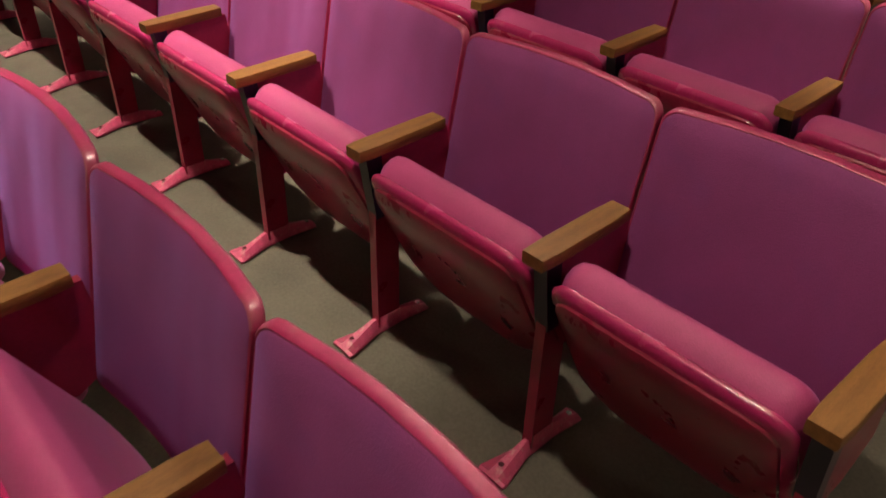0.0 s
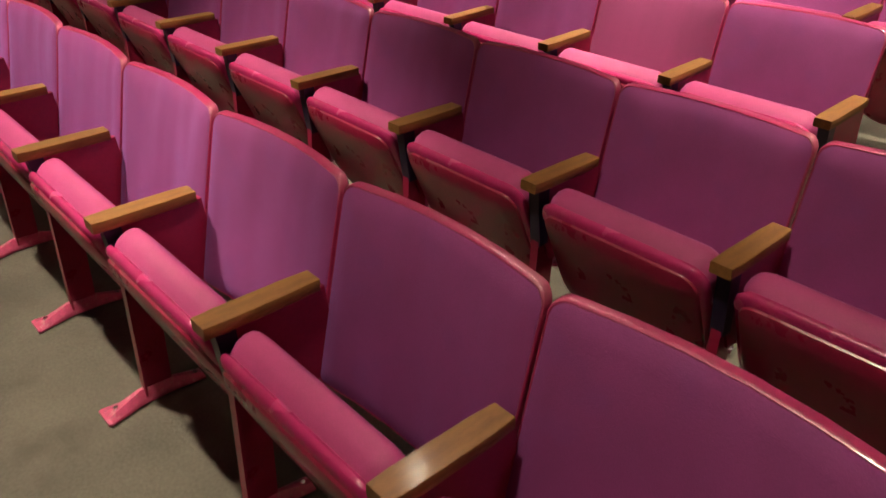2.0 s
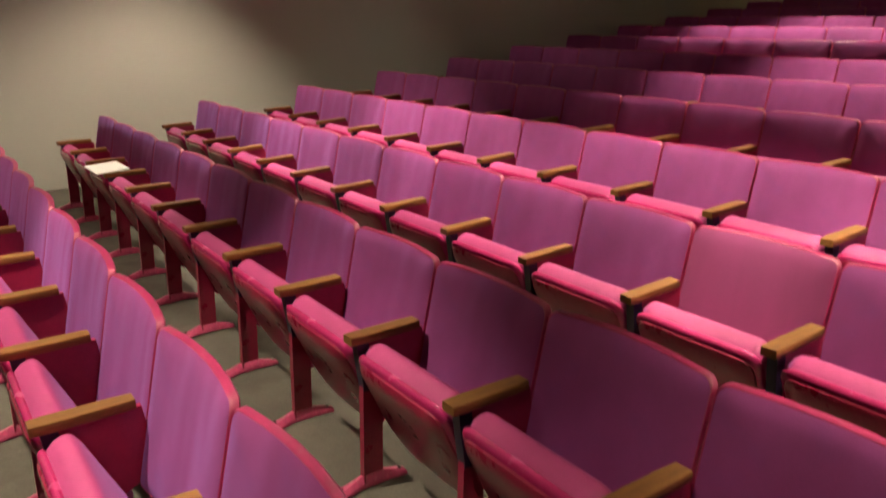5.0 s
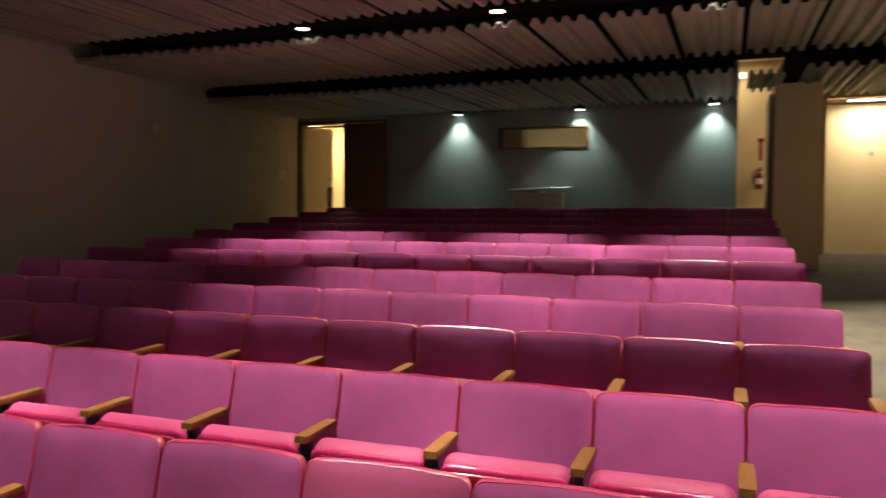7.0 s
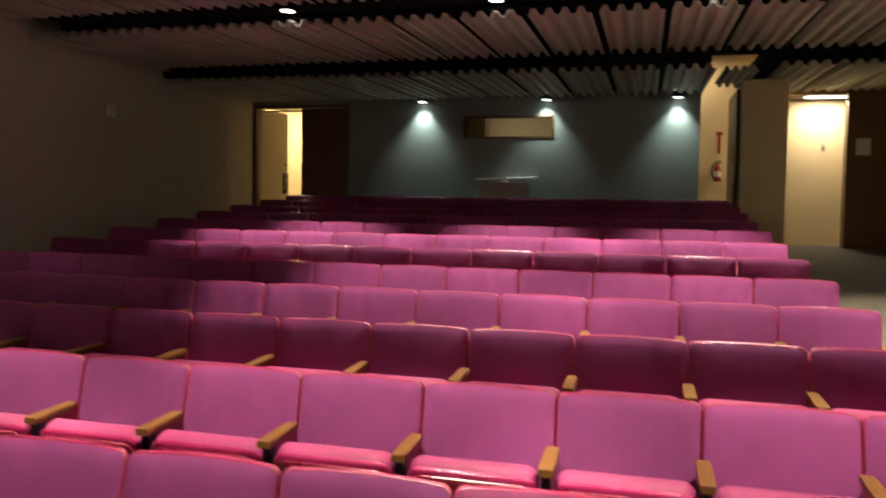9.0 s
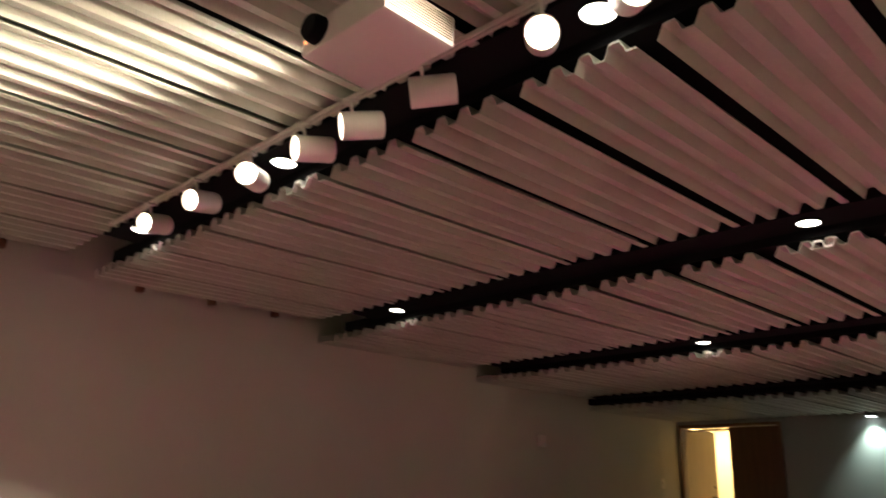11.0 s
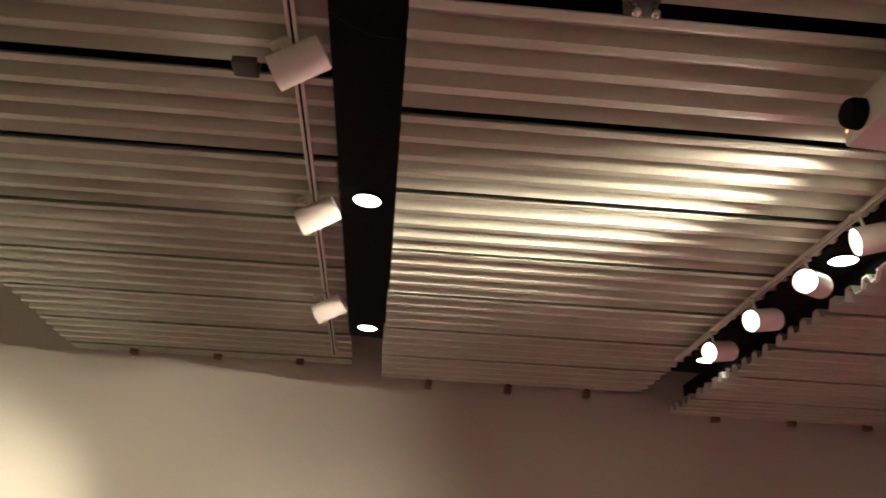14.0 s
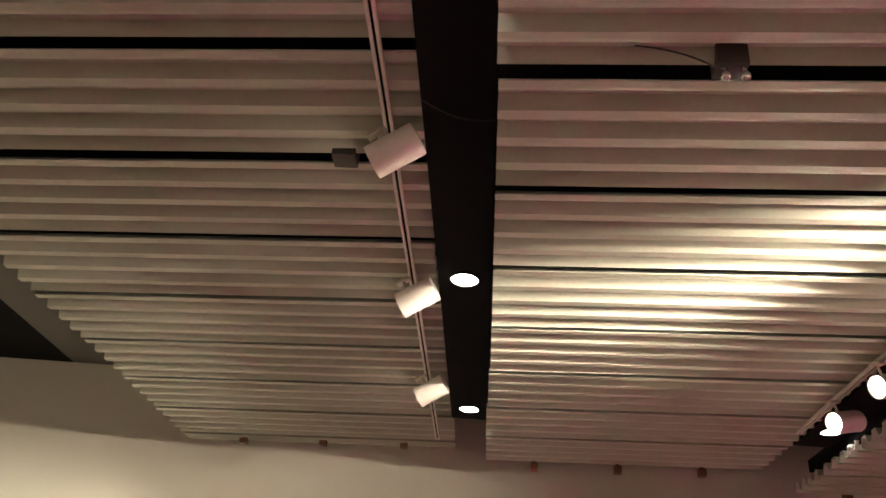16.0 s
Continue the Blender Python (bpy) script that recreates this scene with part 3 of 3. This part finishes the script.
# ---- doors, window and fittings at the back ----
ZB = floor_z(Y_BACK)
door = empty("door_1", pose(0, 0, 0), "double wooden door, one leaf ajar on a lit lobby", "door")
door["kind"] = "structure"
bm = boxed(DOOR_X0, DOOR_X0 + 0.05, YB0 - 0.03, YB1, ZB, DOOR_TOP)
box(bm, DOOR_X1 - 0.05, DOOR_X1, YB0 - 0.03, YB1, ZB, DOOR_TOP)
box(bm, DOOR_X0 + 0.05, DOOR_X1 - 0.05, YB0 - 0.03, YB1, DOOR_TOP - 0.05, DOOR_TOP)
part("door_frame", bm, M_WOOD, door, "dark stained door frame")
for dx in (0.062, 0.098):
    part("weather_strip", boxed(DOOR_X0 + dx, DOOR_X0 + dx + 0.018, YB0 + 0.02, YB0 + 0.04, ZB, DOOR_TOP - 0.05, bevel=0.003), M_STEEL, door, "bright metal strip")
leaf = part("door_leaf", boxed(-6.56, DOOR_X1 - 0.053, YB0 + 0.03, YB0 + 0.075, ZB + 0.01, DOOR_TOP - 0.055, bevel=0.004), M_WOOD, door, "closed dark wood leaf")
swung = part("door_leaf", boxed(0, 0.78, -0.022, 0.022, ZB + 0.01, DOOR_TOP - 0.055, bevel=0.004), M_DOOR, door, "pale leaf standing ajar")
swung.matrix_local = pose(DOOR_X0 + 0.092, YB0 + 0.065, 0, 0, 0, 79)
bm = tube(bmesh.new(), (0.66, -0.10, 1.90), (0.66, -0.10, 2.30), 0.020)
for zz in (1.96, 2.24):
    tube(bm, (0.66, -0.10, zz), (0.66, -0.022, zz), 0.014, 0.014, 10)
box(bm, 0.62, 0.70, -0.028, -0.022, 1.90, 2.30, bevel=0.002)
part("pull_handle", bm, M_BOX, swung, "dark bronze pull handle")
part("door_lock", tube(bmesh.new(), (0.70, -0.032, 2.46), (0.70, -0.022, 2.46), 0.022, 0.022, 14), M_BOX, swung, "round dark lock")
part("transom_bar", boxed(DOOR_X0 + 0.05, -6.55, YB0 + 0.09, YB0 + 0.12, DOOR_TOP - 0.10, DOOR_TOP - 0.07), M_WOOD, door)

window = empty("window_1", pose(0, 0, 0), "long low booth window in a wooden frame", "window")
window["kind"] = "structure"
x0, x1, z0, z1 = WIN
bm = boxed(x0, x1, YB0 - 0.012, YB1, z0, z0 + 0.025)
box(bm, x0, x1, YB0 - 0.012, YB1, z1 - 0.025, z1)
box(bm, x0, x0 + 0.03, YB0 - 0.012, YB1, z0 + 0.025, z1 - 0.025)
box(bm, x1 - 0.03, x1, YB0 - 0.012, YB1, z0 + 0.025, z1 - 0.025)
part("window_frame", bm, M_WOOD, window, "brown wooden frame")
pane = part("pane", boxed(x0 + 0.03, x1 - 0.03, YB0 + 0.06, YB0 + 0.066, z0 + 0.025, z1 - 0.025), M_GLASS, window)
pane.visible_shadow = False
bm = boxed(-3.62, -3.28, 10.95, 11.4, ZB, 3.5, bevel=0.01)
cab = empty("booth_cabinet", pose(0, 0, 0), "brown wooden cabinet inside the projection booth", "cabinet")
part("body", bm, M_BROWN, cab)

lectern = empty("lectern", pose(-2.81, 10.36, ZB), "light grey lectern standing against the back wall", "lectern")
part("body", boxed(-0.40, 0.40, -0.18, 0.20, 0.0, 0.93, bevel=0.008), M_GREYBOX, lectern)
bm = boxed(-0.46, 0.50, -0.24, 0.22, -0.010, 0.012, bevel=0.004)
topb = part("top", bm, M_GREYBOX, lectern, "thin tilted reading shelf")
topb.matrix_local = pose(0, 0, 1.0, 5, -1.5, 0)
part("support", boxed(-0.05, 0.05, -0.03, 0.05, 0.93, 0.985), M_STEEL, lectern)
bm = tube(bmesh.new(), (0.20, 0, 1.005), (0.22, -0.03, 1.05), 0.012, 0.014, 10)
part("microphone", bm, M_CHROME, lectern, "small chrome microphone")
part("lamp_knob", tube(bmesh.new(), (0.44, 0, 1.0), (0.45, -0.02, 1.045), 0.015, 0.02, 10), M_CHROME, lectern)

# way out by the pier
way = empty("door_2", pose(0, 0, 0), "dark wood door folded back against the pier", "door")
way["kind"] = "structure"
part("door_leaf", boxed(0.615, 0.655, 9.45, 10.55, floor_z(9.45) + 0.02, 3.42, bevel=0.004), M_WOOD, way)
part("push_plate", boxed(0.608, 0.615, 9.6, 9.7, 2.1, 2.35), M_STEEL, way, "steel push plate")
ext = empty("fire_extinguisher", pose(0.56, 11.52, 2.21), "red fire extinguisher hanging on the cream wall", "fire extinguisher")
ring = lambda r, z: [(r * math.cos(2 * math.pi * i / 20), r * math.sin(2 * math.pi * i / 20), z) for i in range(20)]
part("cylinder", loft(bmesh.new(), [ring(0.055, 0.0), ring(0.06, 0.01), ring(0.06, 0.20), ring(0.05, 0.24), ring(0.025, 0.27), ring(0.02, 0.30)]), M_EXTRED, ext)
part("instruction_label", loft(bmesh.new(), [ring(0.0605, 0.08), ring(0.0605, 0.17)], False, False), M_PAPER, ext, "pale printed label")
bm = boxed(-0.03, 0.05, -0.012, 0.012, 0.30, 0.32, bevel=0.003)
box(bm, -0.03, 0.06, -0.010, 0.010, 0.335, 0.35, bevel=0.003)
part("handle", bm, M_BLACK, ext)
bm = bmesh.new()
arc = [(-0.03 - 0.06 * math.sin(a), -0.01, 0.31 - 0.13 * (1 - math.cos(a))) for a in [math.pi * i / 8 for i in range(9)]]
for a, b in zip(arc, arc[1:]):
    tube(bm, a, b, 0.009, 0.009, 8)
part("hose", bm, M_BLACK, ext, "black rubber hose")
part("wall_bracket", boxed(-0.02, 0.02, 0.055, 0.08, 0.1, 0.3), M_STEEL, ext)
bm = boxed(-0.022, 0.022, 0, 0.006, 0.0, 0.30)
box(bm, -0.05, 0.05, 0, 0.006, 0.302, 0.36)
sign = whole("extinguisher_sign", bm, M_EXTRED, "narrow red sign above the fire extinguisher", "sign")
sign.matrix_world = pose(0.58, 11.592, 2.68)
lampbox = empty("wall_lamp", pose(0.26, 11.55, 4.07), "small lit lamp high on the cream wall", "wall lamp")
part("housing", boxed(-0.07, 0.07, 0.0, 0.05, -0.05, 0.05, bevel=0.006), M_WHITE, lampbox)
part("lamp_glass", boxed(-0.06, 0.06, -0.012, 0.0, -0.04, 0.04, bevel=0.004), E_EXIT, lampbox)
trough = empty("fluorescent_light", pose(2.12, 11.25, 3.52), "long fluorescent light over the bright doorway", "ceiling light")
part("housing", boxed(-0.32, 0.32, -0.10, 0.10, 0.02, 0.07, bevel=0.006), M_WHITE, trough)
part("diffuser", boxed(-0.31, 0.31, -0.09, 0.09, 0.0, 0.02, bevel=0.006), E_TUBE, trough)
part("hanger", boxed(-0.02, 0.02, -0.02, 0.02, 0.07, 0.78), M_WHITE, trough)
part("transom", boxed(1.44, 2.30, YB0 + 0.04, YB0 + 0.10, 3.405, 3.44), M_BROWN, tagged(new("door_3"), "open bright doorway with a thin transom bar", "door", "", "structure"))
hook = empty("coat_hook", pose(2.18, 11.6, 2.78), "small metal hook on the cream wall", "hook")
part("plate", boxed(-0.03, 0.03, -0.008, 0, -0.06, 0.06, bevel=0.003), M_STEEL, hook)
part("prong", tube(bmesh.new(), (0, -0.005, -0.02), (0, -0.06, 0.0), 0.012, 0.012, 10), M_STEEL, hook)
note = whole("notice", boxed(2.42, 2.62, YB0 - 0.045, YB0 - 0.041, 2.58, 2.83), M_PAPER, "plain white paper notice on dark wood panelling", "notice")

# small fittings on the left wall
sens = empty("wall_sensor", pose(wall_x(6.62), 6.62, 2.88, 0, 0, 1.03), "small white sensor box on the side wall", "sensor")
part("body", boxed(0.0, 0.05, -0.07, 0.07, -0.08, 0.08, bevel=0.006), M_WHITE, sens)
part("eye", tube(bmesh.new(), (0.05, 0.03, -0.04), (0.075, 0.03, -0.05), 0.022, 0.016, 12), M_GREYBOX, sens)
switch = empty("light_switch", pose(wall_x(10.0), 10.0, 2.46, 0, 0, 1.03), "white light switch on the side wall", "switch")
part("plate", boxed(0.0, 0.008, -0.05, 0.05, -0.075, 0.075, bevel=0.003), M_WHITE, switch)
part("toggle", boxed(0.008, 0.02, -0.012, 0.012, -0.02, 0.02, bevel=0.003), M_WHITE, switch)

# ---- ceiling fittings ----
pj = empty("projector", pose(-2.40, -0.735, 3.50), "white ceiling projector hung below the corrugated sheets", "projector")
part("body", boxed(-0.235, 0.235, -0.165, 0.165, 0.0, 0.125, bevel=0.014), M_PROJ, pj)
part("lens", tube(tube(bmesh.new(), (-0.13, -0.20, 0.068), (-0.13, -0.16, 0.068), 0.052, 0.055, 28), (-0.13, -0.215, 0.068), (-0.13, -0.20, 0.068), 0.044, 0.052, 28), M_BLACK, pj, "black projector lens")
for zz in [0.022 + 0.0105 * i for i in range(9)]:
    part("vent_slat", boxed(0.235, 0.2385, -0.145, 0.145, zz, zz + 0.006), M_GRILLE, pj)
part("indicator", boxed(-0.215, -0.205, -0.168, -0.165, 0.05, 0.055), glowing("orange indicator", (1.0, 0.3, 0.1), 3.0), pj, "small orange indicator lamp")
bm = tube(bmesh.new(), (0, 0.02, 0.125), (0, 0.02, 0.24), 0.02)
box(bm, -0.09, 0.09, -0.06, 0.10, 0.125, 0.132)
part("mount", bm, M_TRACK, pj)


def edge_clip():
    """A bent pale strip for the lamplight on two ribs of the sheet's front edge."""
    e = empty("edge_clip", Matrix(), "pale bent strip standing in for a lamplit sheet edge", "clip", "bright clips on sheet edges")
    outline = []
    for i in range(25):
        u = i / 24
        outline.append((-0.08 + 0.16 * u, 0.022 * max(-1.0, min(1.0, 2.2 * math.sin(2.6 * math.pi * u - 0.8)))))
    rings = [[(x, -0.012, z), (x, 0.012, z), (x, 0.012, z + 0.010), (x, -0.012, z + 0.010)] for x, z in outline]
    part("strip", loft(bmesh.new(), rings), M_LIT_EDGE, e)
    for x in (-0.03, 0.04):
        part("added_stud", tube(bmesh.new(), (x, -0.016, 0.0), (x, -0.010, 0.0), 0.006, 0.006, 8), M_CHROME, e)
    return e


clip = edge_clip()
for i, (x, b) in enumerate(((-3.94, 1), (-5.75, 1), (-5.80, 2), (-2.05, 2), (-4.08, 3), (-1.97, 3), (-0.02, 3))):
    y = BANDS[b][1] - 0.016
    m = pose(x, y, sheet_z(b + 1, y) + 0.018)
    if i == 0:
        clip.matrix_world = m
    else:
        copy_thing(clip, m)

jb = empty("junction_box", pose(-2.30, -1.716, sheet_z(1, -1.716) + 0.01), "black junction box with two chrome knobs in a ceiling gap", "junction box")
part("box", boxed(-0.04, 0.04, -0.05, 0.05, -0.03, 0.085, bevel=0.006), M_BOX, jb)
for y in (-0.03, 0.03):
    bm = tube(bmesh.new(), (0.02, y, -0.03), (0.03, y, -0.075), 0.010, 0.010, 12)
    bmesh.ops.create_uvsphere(bm, u_segments=12, v_segments=8, radius=0.017, matrix=Matrix.Translation((0.034, y, -0.083)))
    part("knob", bm, M_CHROME, jb)
bm = bmesh.new()
line = [(0.03 + 0.05 * math.sin(math.pi * i / 10), -0.02 - 0.028 * i, -0.07 + 0.011 * i - 0.03 * math.sin(math.pi * i / 10)) for i in range(11)]
for a, b in zip(line, line[1:]):
    tube(bm, a, b, 0.003, 0.003, 6)
part("cable", bm, M_BOX, jb, "thin grey cable")
bm = bmesh.new()
line = [(-2.62 - 0.10 * i / 8, -2.72 + 0.27 * i / 8, roof_z(-2.6) + 0.060 - 0.035 * math.sin(math.pi * i / 8)) for i in range(9)]
for a, b in zip(line, line[1:]):
    tube(bm, a, b, 0.0025, 0.0025, 6)
whole("loose_cable", bm, M_BOX, "thin dark cable sagging across the black ceiling band", "cable")
jb2 = empty("ceiling_box", pose(-2.993, -3.06, sheet_z(0, -3.06) + 0.01), "small black box in a ceiling gap", "junction box")
part("box", boxed(-0.045, 0.045, -0.05, 0.05, -0.025, 0.09, bevel=0.006), M_BOX, jb2)
part("arm", boxed(-0.018, 0.018, 0.05, 0.22, 0.03, 0.06), M_BLACK, jb2)
first_block = None
for k, y in [(0, -3.156 - 0.69 * i) for i in range(3)] + [(1, -2.053 + 0.685 * i) for i in range(3)] + [(2, 0.45 + 0.685 * i) for i in range(3)]:
    m = pose(-6.95, y, sheet_z(k, y))
    if first_block is None:
        first_block = empty("ceiling_bracket", m, "small dark wooden bracket under the sheet edge", "bracket", "ceiling brackets")
        part("block", boxed(-0.045, 0.03, -0.03, 0.03, -0.035, 0.03, bevel=0.005), M_WOOD, first_block)
        part("rod", boxed(-0.012, 0.012, -0.012, 0.012, 0.03, 0.17), M_BLACK, first_block)
    else:
        copy_thing(first_block, m)

# papers left on a seat row and on the floor
bm = bmesh.new()
bend = lambda y: 0.012 * math.sin(5 * y)
rowsp = [[(-0.19, y, bend(y)), (0.19, y, bend(y) + 0.006), (0.19, y, bend(y) + 0.016), (-0.19, y, bend(y) + 0.010)] for y in [-0.11 + 0.035 * i for i in range(7)]]
paper = whole("paper", loft(bm, rowsp), M_PAPER, "loose white paper lying across two armrests", "paper")
paper.matrix_world = pose(-4.92, -1.22, floor_z(-1.22) + 0.562)
